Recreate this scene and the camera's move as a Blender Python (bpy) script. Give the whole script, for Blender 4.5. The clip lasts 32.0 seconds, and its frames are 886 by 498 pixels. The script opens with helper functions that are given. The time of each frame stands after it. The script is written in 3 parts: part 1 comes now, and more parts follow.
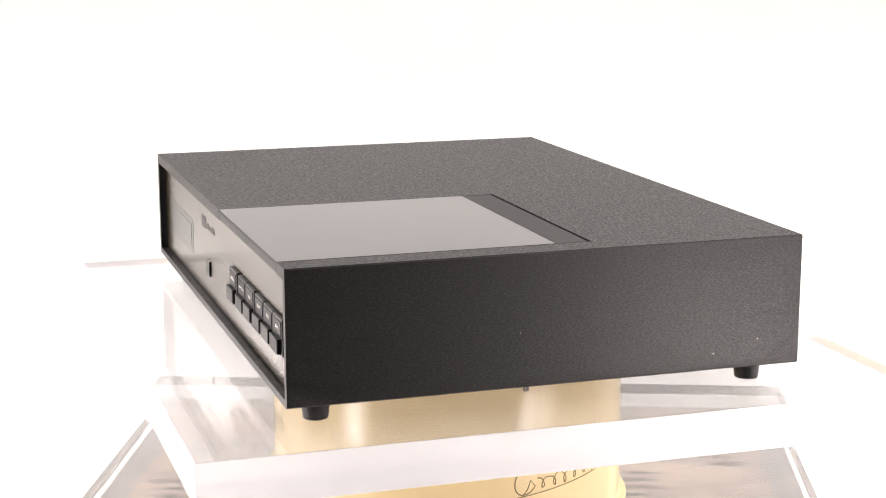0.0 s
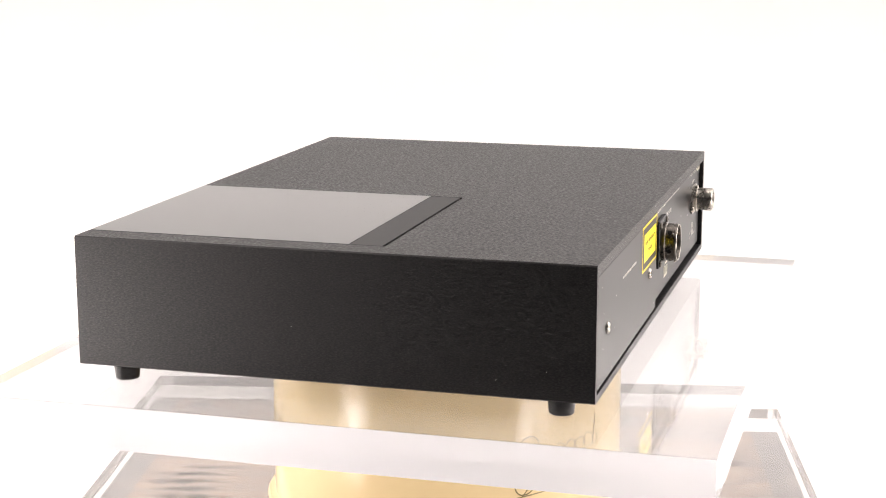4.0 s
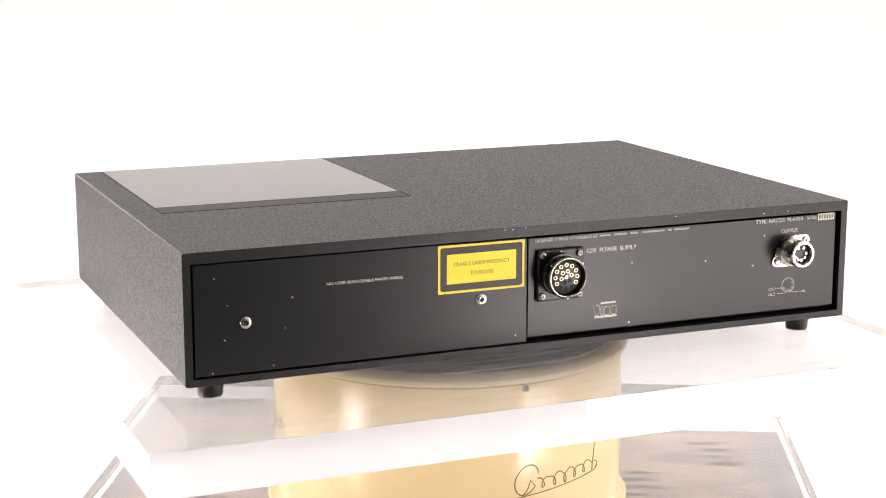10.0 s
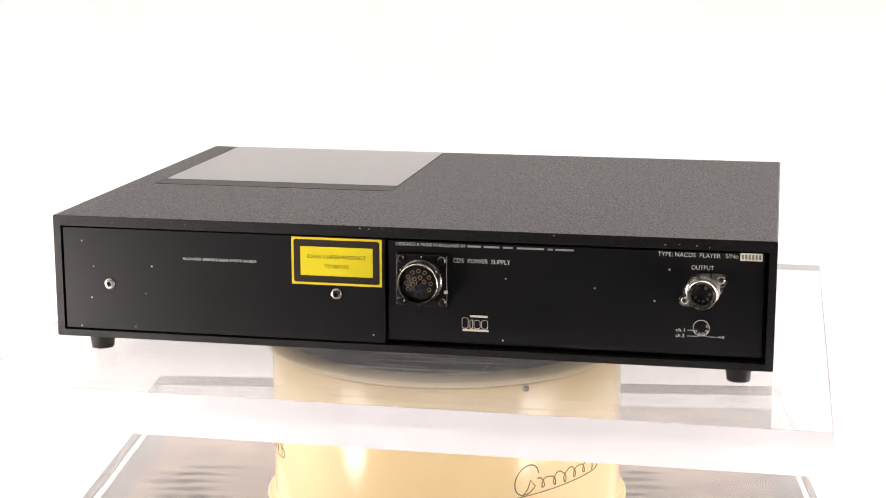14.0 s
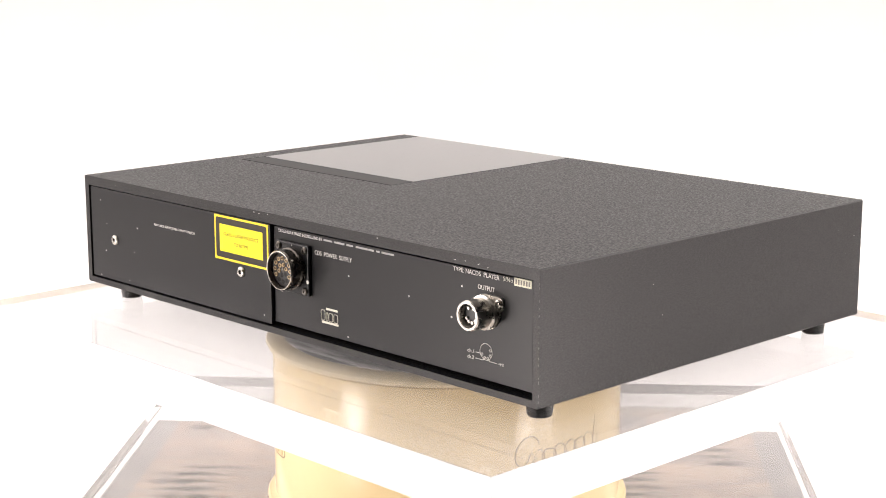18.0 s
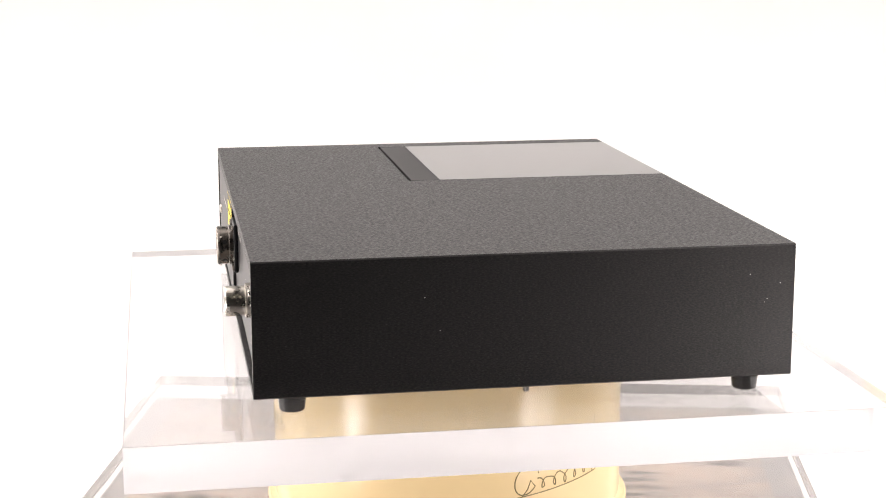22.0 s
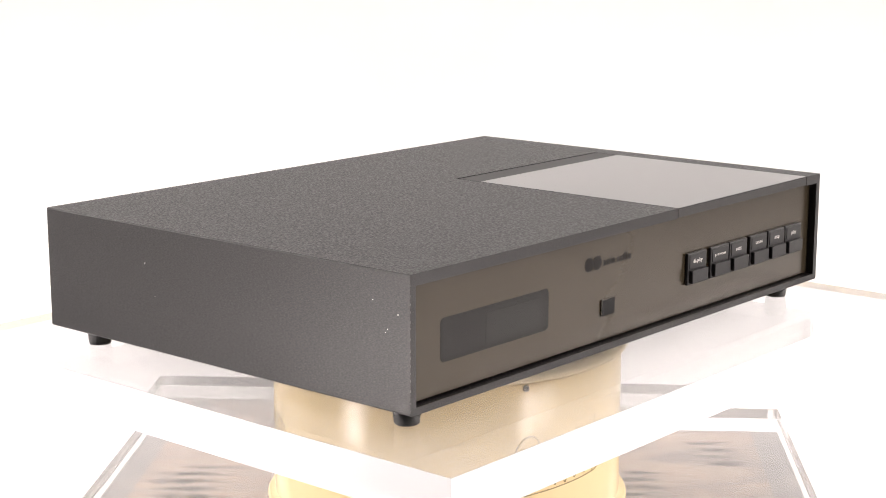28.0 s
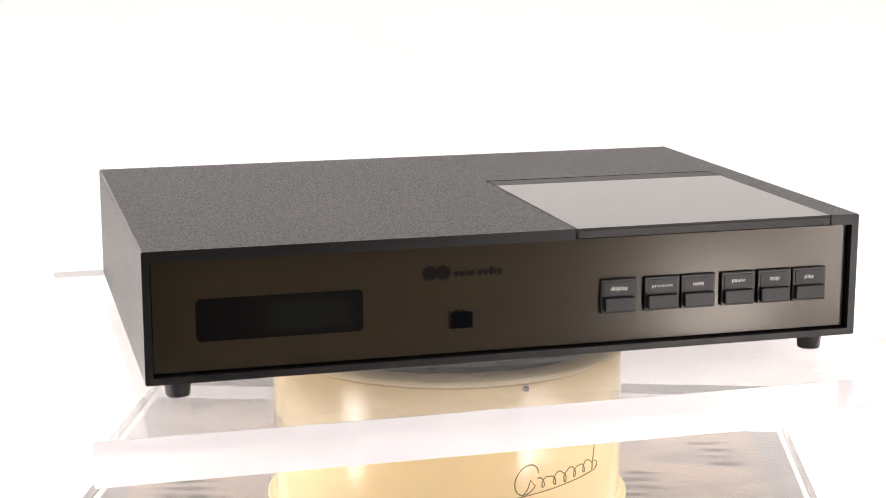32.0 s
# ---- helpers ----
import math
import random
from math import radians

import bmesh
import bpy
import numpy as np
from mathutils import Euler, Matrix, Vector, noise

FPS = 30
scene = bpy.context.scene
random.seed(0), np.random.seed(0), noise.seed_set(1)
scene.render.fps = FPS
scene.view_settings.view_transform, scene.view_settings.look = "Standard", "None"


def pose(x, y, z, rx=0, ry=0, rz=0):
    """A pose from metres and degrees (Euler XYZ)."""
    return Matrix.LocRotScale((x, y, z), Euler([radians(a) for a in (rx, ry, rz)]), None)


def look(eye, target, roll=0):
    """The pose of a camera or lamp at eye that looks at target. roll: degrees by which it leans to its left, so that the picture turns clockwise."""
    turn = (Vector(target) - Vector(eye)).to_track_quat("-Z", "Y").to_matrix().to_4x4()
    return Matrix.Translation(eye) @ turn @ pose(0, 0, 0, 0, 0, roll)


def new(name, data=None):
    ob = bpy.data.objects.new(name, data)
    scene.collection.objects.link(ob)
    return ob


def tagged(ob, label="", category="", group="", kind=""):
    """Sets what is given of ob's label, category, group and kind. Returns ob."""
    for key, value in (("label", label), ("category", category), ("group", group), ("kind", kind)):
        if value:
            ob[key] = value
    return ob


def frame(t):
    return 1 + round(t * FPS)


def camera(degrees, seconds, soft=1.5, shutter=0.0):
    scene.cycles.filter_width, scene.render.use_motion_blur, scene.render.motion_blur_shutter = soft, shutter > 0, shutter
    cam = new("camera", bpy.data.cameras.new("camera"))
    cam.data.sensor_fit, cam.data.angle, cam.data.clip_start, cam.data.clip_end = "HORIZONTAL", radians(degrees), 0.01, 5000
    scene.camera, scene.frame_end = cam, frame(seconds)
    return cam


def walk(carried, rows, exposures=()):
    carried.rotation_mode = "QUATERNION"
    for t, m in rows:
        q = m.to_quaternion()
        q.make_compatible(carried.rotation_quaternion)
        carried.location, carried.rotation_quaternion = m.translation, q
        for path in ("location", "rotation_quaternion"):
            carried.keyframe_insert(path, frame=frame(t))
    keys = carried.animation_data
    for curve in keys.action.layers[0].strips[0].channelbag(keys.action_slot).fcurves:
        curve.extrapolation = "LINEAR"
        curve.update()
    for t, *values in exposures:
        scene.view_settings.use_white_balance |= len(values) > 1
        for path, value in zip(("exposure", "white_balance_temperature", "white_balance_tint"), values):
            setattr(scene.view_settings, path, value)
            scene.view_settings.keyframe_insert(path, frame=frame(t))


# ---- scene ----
# The camera stands still before a turning display plate.
cam = camera(29.51, 32.0, soft=1.0)
EYE = (0.0, -1.0958, 0.2582)
AIM = (-0.00239, -0.11619, 0.05754)
walk(cam, [(0.0, look(EYE, AIM, -0.03)), (32.0, look(EYE, AIM, -0.03))], [(0.0, 0.0, 6500, 10), (32.0, 0.0, 6500, 10)])

# Turn of the plate, degrees at whole seconds.
START, RATE = -71.89, -8.528
DRIFT = [(0, 0.02), (6, 0.26), (9, 0.10), (13, 0.23), (19, -0.76), (23, -0.61), (28, 0.36), (32, 0.41)]


def turn(t):
    for (a, u), (b, v) in zip(DRIFT, DRIFT[1:]):
        if a <= t <= b:
            return START + RATE * t + u + (v - u) * (t - a) / (b - a)


# ---- light ----
scene.cycles.max_bounces, scene.cycles.glossy_bounces, scene.cycles.transmission_bounces = 32, 28, 28
scene.cycles.blur_glossy = 2.0
world = bpy.data.worlds.new("studio_air")
scene.world = world
world.use_nodes = True
world.node_tree.nodes["Background"].inputs[0].default_value = (1.0, 0.98, 0.96, 1)
world.node_tree.nodes["Background"].inputs[1].default_value = 0.05


def area_lamp(name, eye, target, w, h, power, colour=(1, 0.908, 0.872)):
    data = bpy.data.lights.new(name, "AREA")
    data.shape, data.size, data.size_y = "RECTANGLE", w, h
    data.energy, data.color = power, colour
    ob = new(name, data)
    ob.matrix_world = look(eye, target)
    return ob


area_lamp("table_lamp_right", (0.427, -0.420, -0.095), (-0.06, -0.22, 0.02), 0.09, 0.13, 0.25).data.spread = radians(80)
area_lamp("table_lamp_left", (-0.53, -0.37, -0.125), (0, -0.1, -0.03), 0.10, 0.10, 1.0)
area_lamp("low_softbox_right", (0.95, -0.60, -0.11), (0.1, -0.1, 0.0), 0.40, 0.18, 3.7)
area_lamp("low_softbox_left", (-0.95, -0.60, -0.11), (-0.1, -0.1, 0.0), 0.36, 0.18, 3.8)
# Unseen fills, added to brighten the side paper that the panels mirror.
area_lamp("floor_fill_right", (0.82, -0.02, 0.45), (0.76, -0.04, -0.2), 0.7, 1.3, 6.2)
area_lamp("floor_fill_left", (-0.82, -0.02, 0.45), (-0.76, -0.04, -0.2), 0.7, 1.3, 6.2)
area_lamp("side_softbox_right", (1.35, 0.05, 0.40), (0, 0, 0), 1.3, 0.7, 10)
area_lamp("side_softbox_left", (-1.35, 0.05, 0.40), (0, 0, 0), 1.3, 0.7, 10)
# Two more added fills, out of view, whiten the grazing reflection in the front panel.
area_lamp("rear_fill_right", (0.95, 0.95, 0.35), (0.88, 0.90, -0.2), 0.5, 0.5, 4.5)
area_lamp("rear_fill_left", (-0.95, 0.95, 0.35), (-0.88, 0.90, -0.2), 0.5, 0.5, 4.5)
area_lamp("overhead_softbox", (0, 0.6, 2.3), (0, 0.6, 0), 1.6, 1.2, 8)
area_lamp("backdrop_lamp_left", (-1.6, 1.0, 1.9), (-0.7, 2.1, 1.2), 0.8, 0.8, 15.2, (1, 0.985, 0.978))
area_lamp("backdrop_lamp_right", (1.6, 1.0, 1.9), (0.7, 2.1, 1.2), 0.8, 0.8, 15.2, (1, 0.985, 0.978))


# ---- materials ----
def material(name, colour, rough=0.5, metal=0.0, spec=0.5, vary=0.0, scale=60.0, bump=0.0, bump_scale=600.0, stretch=(1, 1, 1), coat=0.0, distance=0.0004, rvary=0.0):
    m = bpy.data.materials.new(name)
    m.use_nodes = True
    nt = m.node_tree
    b = nt.nodes["Principled BSDF"]
    b.inputs["Base Color"].default_value = (*colour, 1)
    b.inputs["Roughness"].default_value = rough
    b.inputs["Metallic"].default_value = metal
    b.inputs["Specular IOR Level"].default_value = spec
    b.inputs["Coat Weight"].default_value = coat
    tc = nt.nodes.new("ShaderNodeTexCoord")
    mp = nt.nodes.new("ShaderNodeMapping")
    mp.inputs["Scale"].default_value = stretch
    nt.links.new(tc.outputs["Object"], mp.inputs["Vector"])
    if vary or rvary:
        n = nt.nodes.new("ShaderNodeTexNoise")
        n.inputs["Scale"].default_value, n.inputs["Detail"].default_value = scale, 6
        nt.links.new(mp.outputs["Vector"], n.inputs["Vector"])
        if vary:
            r = nt.nodes.new("ShaderNodeValToRGB")
            r.color_ramp.elements[0].position, r.color_ramp.elements[1].position = 0.3, 0.7
            r.color_ramp.elements[0].color = (*[c * (1 - vary) for c in colour], 1)
            r.color_ramp.elements[1].color = (*[min(1, c * (1 + vary)) for c in colour], 1)
            nt.links.new(n.outputs["Fac"], r.inputs["Fac"])
            nt.links.new(r.outputs["Color"], b.inputs["Base Color"])
        if rvary:
            g = nt.nodes.new("ShaderNodeMapRange")
            g.inputs["From Min"].default_value, g.inputs["From Max"].default_value = 0.3, 0.7
            g.inputs["To Min"].default_value, g.inputs["To Max"].default_value = rough - rvary, rough + rvary
            nt.links.new(n.outputs["Fac"], g.inputs["Value"])
            nt.links.new(g.outputs["Result"], b.inputs["Roughness"])
    if bump:
        n2 = nt.nodes.new("ShaderNodeTexNoise")
        n2.inputs["Scale"].default_value, n2.inputs["Detail"].default_value = bump_scale, 3
        nt.links.new(mp.outputs["Vector"], n2.inputs["Vector"])
        k = nt.nodes.new("ShaderNodeBump")
        k.inputs["Strength"].default_value, k.inputs["Distance"].default_value = bump, distance
        nt.links.new(n2.outputs["Fac"], k.inputs["Height"])
        nt.links.new(k.outputs["Normal"], b.inputs["Normal"])
    return m


def acrylic(name, tint, rough=0.0):
    m = material(name, tint, rough)
    b = m.node_tree.nodes["Principled BSDF"]
    b.inputs["Transmission Weight"].default_value = 1.0
    b.inputs["IOR"].default_value = 1.49
    return m


PANEL_BLACK = material("satin_black_anodised", (0.0060, 0.0060, 0.0068), 0.35, 0, 0.32, 0.08, 30)
SMOKED = material("smoked_bronze_acrylic", (0.031, 0.024, 0.0145), 0.23, 0, 0.42, 0.08, 8, 0.03, 900, (0.03, 1, 1), rvary=0.03)
SMOKED.node_tree.nodes["Principled BSDF"].inputs["Specular Tint"].default_value = (1, 0.95, 0.87, 1)
WINDOW = material("dark_window_film", (0.005, 0.0045, 0.0042), 0.25, 0, 0.27, 0.1, 20)
SCREEN = material("display_glass", (0.0080, 0.0086, 0.0070), 0.25, 0, 0.31, 0.1, 40)
SENSOR = material("polished_black_sensor_glass", (0.004, 0.004, 0.0045), 0.10, 0, 0.10, 0.1, 20)
EMBLEM = material("black_print", (0.006, 0.0048, 0.0042), 0.32, 0, 0.13, 0.1, 80)
GLASS_LID = material("black_polished_glass", (0.010, 0.010, 0.010), 0.03, 0, 0.62, 0.2, 12, coat=0.5)
GLASS_LID.node_tree.nodes["Principled BSDF"].inputs["Specular Tint"].default_value = (0.97, 1.0, 0.985, 1)
LID_STRIP = material("satin_black_glass_edge", (0.010, 0.010, 0.010), 0.45, 0, 0.32, 0.2, 60)
RUBBER = material("black_moulded_plastic", (0.009, 0.0085, 0.009), 0.36, 0, 0.36, 0.2, 90)
FOOT_BLACK = material("glossy_black_foot", (0.006, 0.0056, 0.006), 0.18, 0, 0.45, 0.2, 90)
KEY = material("black_button_plastic", (0.009, 0.009, 0.0095), 0.42, 0, 0.32, 0.15, 90, 0.1, 3000)
WHITE_PRINT = material("white_silkscreen_print", (0.72, 0.70, 0.66), 0.5, 0, 0.4, 0.08, 900)
GREY_PRINT = material("faded_white_print", (0.36, 0.35, 0.33), 0.5, 0, 0.4, 0.1, 900)
CREAM_PRINT = material("cream_silkscreen_print", (0.62, 0.60, 0.50), 0.5, 0, 0.4, 0.08, 900)
YELLOW = material("yellow_label_vinyl", (0.83, 0.70, 0.01), 0.45, 0, 0.4, 0.03, 60)
GOLD_EDGE = material("amber_yellow_label_edge", (0.82, 0.62, 0.02), 0.45, 0, 0.4, 0.05, 60)
LABEL_BLACK = material("black_label_ink", (0.018, 0.012, 0.006), 0.45, 0, 0.4, 0.1, 60)
STEEL = material("nickel_plated_steel", (0.54, 0.515, 0.47), 0.28, 1, 0.5, 0.12, 200, rvary=0.08)
GUNMETAL = material("black_nickel_shell", (0.12, 0.11, 0.098), 0.28, 1, 0.5, 0.2, 200, rvary=0.06)
BRASS = material("gold_plated_contact", (0.66, 0.50, 0.30), 0.36, 1, 0.5, 0.1, 400)
INSERT = material("black_socket_insert", (0.012, 0.011, 0.011), 0.4, 0, 0.5, 0.1, 90)
HOLE = material("socket_bore", (0.004, 0.004, 0.004), 0.6, 0, 0.3, 0.1, 90)
STICKER = material("cream_paper_sticker", (0.72, 0.70, 0.56), 0.6, 0, 0.3, 0.05, 300)
GREY_INK = material("grey_stamped_ink", (0.22, 0.21, 0.18), 0.6, 0, 0.3, 0.1, 300)
EDGE_GLINT = material("painted_edge_glint", (0.07, 0.068, 0.066), 0.35, 0, 0.5, 0.2, 300)
SCRATCH = material("bright_scratch", (0.88, 0.86, 0.83), 0.4, 0, 0.5, 0.1, 300)
CHIP = material("paint_chip", (0.6, 0.58, 0.55), 0.6, 0, 0.3, 0.1, 300)
ACRYLIC = acrylic("clear_cast_acrylic", (0.985, 0.985, 0.99))
SLAB = acrylic("clear_aged_acrylic", (0.965, 0.96, 0.955))
EDGE = acrylic("whitened_acrylic_edge", (0.97, 0.962, 0.985), 0.02)
# The untransmitted white share paints in the bright veil and the edge glow.
for clear, share in ((ACRYLIC, 0.88), (SLAB, 0.90), (EDGE, 0.66)):
    clear.node_tree.nodes["Principled BSDF"].inputs["Transmission Weight"].default_value = share
CREAM = material("cream_enamel", (0.75, 0.59, 0.33), 0.14, 0, 0.36, 0.05, 14, 0.15, 700, rvary=0.05)
CREAM_RIM = material("worn_cream_enamel", (0.70, 0.59, 0.39), 0.35, 0, 0.5, 0.12, 60, 0.1, 700)
GOLD_INK = material("olive_gold_script_ink", (0.21, 0.165, 0.065), 0.45, 0.1, 0.5, 0.2, 200)
WHITE_PAPER = material("white_seamless_paper", (0.86, 0.85, 0.842), 0.8, 0, 0.2, 0.02, 3)
WALL_WHITE = material("white_wall_paint", (0.82, 0.80, 0.78), 0.7, 0, 0.2, 0.03, 4, 0.1, 80)
WALL_GREY = material("dark_grey_surround", (0.06, 0.059, 0.06), 0.8, 0, 0.2, 0.05, 4, 0.1, 80)
FLOOR_DARK = material("dark_surround", (0.03, 0.029, 0.028), 0.8, 0, 0.2, 0.1, 5, 0.1, 80)


def scratched_disc():
    m = material("scratched_dark_rubber_disc", (0.05, 0.047, 0.05), 0.35, 0, 0.5, 0.4, 40, rvary=0.1)
    nt = m.node_tree
    b = nt.nodes["Principled BSDF"]
    tc = nt.nodes.new("ShaderNodeTexCoord")
    mp = nt.nodes.new("ShaderNodeMapping")
    mp.inputs["Scale"].default_value, mp.inputs["Rotation"].default_value = (6, 55, 1), (0, 0, 0.6)
    n = nt.nodes.new("ShaderNodeTexNoise")
    n.inputs["Scale"].default_value, n.inputs["Detail"].default_value = 3.0, 8
    r = nt.nodes.new("ShaderNodeValToRGB")
    r.color_ramp.elements[0].position, r.color_ramp.elements[1].position = 0.49, 0.68
    r.color_ramp.elements[0].color, r.color_ramp.elements[1].color = (0.22, 0.216, 0.23, 1), (0.85, 0.83, 0.81, 1)
    nt.links.new(tc.outputs["Object"], mp.inputs["Vector"])
    nt.links.new(mp.outputs["Vector"], n.inputs["Vector"])
    nt.links.new(n.outputs["Fac"], r.inputs["Fac"])
    nt.links.new(r.outputs["Color"], b.inputs["Base Color"])
    return m


def weathered_wood(name, dark, mid, light):
    """Faded wood: broad cloudy patches over fine grain along x."""
    m = material(name, mid, 0.6, 0, 0.3, bump=0.04, bump_scale=300, stretch=(1, 6, 1))
    nt = m.node_tree
    b = nt.nodes["Principled BSDF"]
    tc = nt.nodes.new("ShaderNodeTexCoord")
    layers = []
    for stretch, scale, detail, warp in (((1, 2.2, 1), 11, 7, 1.2), ((1, 9, 1), 30, 6, 0.3)):
        mp = nt.nodes.new("ShaderNodeMapping")
        mp.inputs["Scale"].default_value = stretch
        n = nt.nodes.new("ShaderNodeTexNoise")
        n.inputs["Scale"].default_value, n.inputs["Detail"].default_value, n.inputs["Distortion"].default_value = scale, detail, warp
        nt.links.new(tc.outputs["Object"], mp.inputs["Vector"])
        nt.links.new(mp.outputs["Vector"], n.inputs["Vector"])
        layers.append(n)
    mix = nt.nodes.new("ShaderNodeMix")
    mix.inputs["Factor"].default_value = 0.35
    nt.links.new(layers[0].outputs["Fac"], mix.inputs["A"])
    nt.links.new(layers[1].outputs["Fac"], mix.inputs["B"])
    r = nt.nodes.new("ShaderNodeValToRGB")
    e = r.color_ramp.elements
    e[0].position, e[0].color = 0.40, (*dark, 1)
    e[1].position, e[1].color = 0.61, (*light, 1)
    e.new(0.50).color = (*mid, 1)
    nt.links.new(mix.outputs["Result"], r.inputs["Fac"])
    nt.links.new(r.outputs["Color"], b.inputs["Base Color"])
    return m


DISC = scratched_disc()


def crackle_paint():
    """Semi-matt black paint with a fine drawn-out pebbled relief and pale flecks."""
    m = material("textured_black_paint", (0.004, 0.004, 0.0042), 0.34, 0, 0.46, 0, bump=1.0, bump_scale=1600, distance=0.00011, stretch=(0.85, 0.42, 1.6))
    nt = m.node_tree
    b = nt.nodes["Principled BSDF"]
    tc = nt.nodes.new("ShaderNodeTexCoord")
    drawn = nt.nodes.new("ShaderNodeMapping")
    drawn.inputs["Scale"].default_value = (0.9, 0.5, 1.5)
    nt.links.new(tc.outputs["Object"], drawn.inputs["Vector"])
    for scale, low, high, socket, dark, pale in (
            (1300, 0.56, 0.74, "Base Color", (0.0018, 0.0017, 0.0018), (0.020, 0.0195, 0.0195)),
            (1100, 0.38, 0.62, "Roughness", (0.31, 0.31, 0.31), (0.52, 0.52, 0.52)),
            (1150, 0.40, 0.60, "Specular Tint", (0.72, 0.72, 0.76), (1.0, 0.985, 0.965))):
        n = nt.nodes.new("ShaderNodeTexNoise")
        n.inputs["Scale"].default_value, n.inputs["Detail"].default_value = scale, 3
        r = nt.nodes.new("ShaderNodeValToRGB")
        e = r.color_ramp.elements
        e[0].position, e[1].position = low, high
        e[0].color, e[1].color = (*dark, 1), (*pale, 1)
        nt.links.new(drawn.outputs["Vector"], n.inputs["Vector"])
        nt.links.new(n.outputs["Fac"], r.inputs["Fac"])
        nt.links.new(r.outputs["Color"], b.inputs[socket])
    return m


CASE = crackle_paint()
WOOD = weathered_wood("weathered_brown_wood", (0.095, 0.058, 0.038), (0.225, 0.138, 0.085), (0.36, 0.23, 0.142))
WOOD_GREY = weathered_wood("greyed_wood_border", (0.055, 0.046, 0.046), (0.095, 0.080, 0.077), (0.18, 0.150, 0.13))
SMEAR = material("dark_ink_smear", (0.025, 0.021, 0.018), 0.6, 0, 0.3, 0.4, 120)


def soft_edges(m):
    """Let a stroke fade out towards its edges, unevenly."""
    nt = m.node_tree
    tc = nt.nodes.new("ShaderNodeTexCoord")
    off = nt.nodes.new("ShaderNodeVectorMath")
    off.operation = "SUBTRACT"
    off.inputs[1].default_value = (0.5, 0.5, 0.5)
    ln = nt.nodes.new("ShaderNodeVectorMath")
    ln.operation = "LENGTH"
    fade = nt.nodes.new("ShaderNodeMapRange")
    fade.inputs["From Min"].default_value, fade.inputs["From Max"].default_value = 0.68, 0.36
    n = nt.nodes.new("ShaderNodeTexNoise")
    n.inputs["Scale"].default_value, n.inputs["Detail"].default_value = 90, 5
    r = nt.nodes.new("ShaderNodeMapRange")
    r.inputs["From Min"].default_value, r.inputs["From Max"].default_value = 0.30, 0.62
    mul = nt.nodes.new("ShaderNodeMath")
    mul.operation = "MULTIPLY"
    nt.links.new(tc.outputs["Generated"], off.inputs[0])
    nt.links.new(off.outputs["Vector"], ln.inputs[0])
    nt.links.new(ln.outputs["Value"], fade.inputs["Value"])
    nt.links.new(tc.outputs["Object"], n.inputs["Vector"])
    nt.links.new(n.outputs["Fac"], r.inputs["Value"])
    nt.links.new(fade.outputs["Result"], mul.inputs[0])
    nt.links.new(r.outputs["Result"], mul.inputs[1])
    nt.links.new(mul.outputs["Value"], nt.nodes["Principled BSDF"].inputs["Alpha"])


soft_edges(SMEAR)


# ---- mesh helpers ----
def box(bm, x0, x1, y0, y1, z0, z1, bevel=0.0, segments=2):
    b = bmesh.new()
    bmesh.ops.create_cube(b, size=1.0, matrix=Matrix.LocRotScale(((x0 + x1) / 2, (y0 + y1) / 2, (z0 + z1) / 2), None, (x1 - x0, y1 - y0, z1 - z0)))
    if bevel:
        bmesh.ops.bevel(b, geom=b.edges[:], offset=bevel, segments=segments, profile=0.5, affect="EDGES")
    absorb(bm, b)


def absorb(bm, b):
    me = bpy.data.meshes.new("tmp")
    b.to_mesh(me)
    b.free()
    bm.from_mesh(me)
    bpy.data.meshes.remove(me)


def lathe(bm, profile, n=64, m=None, cap_start=True, cap_end=True):
    """Turn a profile of (radius, height) round the z axis."""
    rings = []
    for r, z in profile:
        ring = [bm.verts.new((r * math.cos(2 * math.pi * i / n), r * math.sin(2 * math.pi * i / n), z)) for i in range(n)]
        rings.append(ring)
    faces = []
    for a, b in zip(rings, rings[1:]):
        for i in range(n):
            faces.append(bm.faces.new((a[i], a[(i + 1) % n], b[(i + 1) % n], b[i])))
    if cap_start:
        faces.append(bm.faces.new(rings[0][::-1]))
    if cap_end:
        faces.append(bm.faces.new(rings[-1]))
    if m is not None:
        bmesh.ops.transform(bm, matrix=m, verts=[v for ring in rings for v in ring])
    return faces


def outline(bm, pts, depth, m=None):
    """A flat plate of the outline pts (x, y), depth thick along z."""
    low = [bm.verts.new((x, y, 0)) for x, y in pts]
    top = [bm.verts.new((x, y, depth)) for x, y in pts]
    n = len(pts)
    bm.faces.new(low[::-1])
    bm.faces.new(top)
    for i in range(n):
        bm.faces.new((low[i], low[(i + 1) % n], top[(i + 1) % n], top[i]))
    if m is not None:
        bmesh.ops.transform(bm, matrix=m, verts=low + top)


def rounded(w, h, r, n=6):
    pts = []
    for cx, cy, a in ((w / 2 - r, h / 2 - r, 0), (-w / 2 + r, h / 2 - r, 90), (-w / 2 + r, -h / 2 + r, 180), (w / 2 - r, -h / 2 + r, 270)):
        for i in range(n + 1):
            t = radians(a + 90 * i / n)
            pts.append((cx + r * math.cos(t), cy + r * math.sin(t)))
    return pts


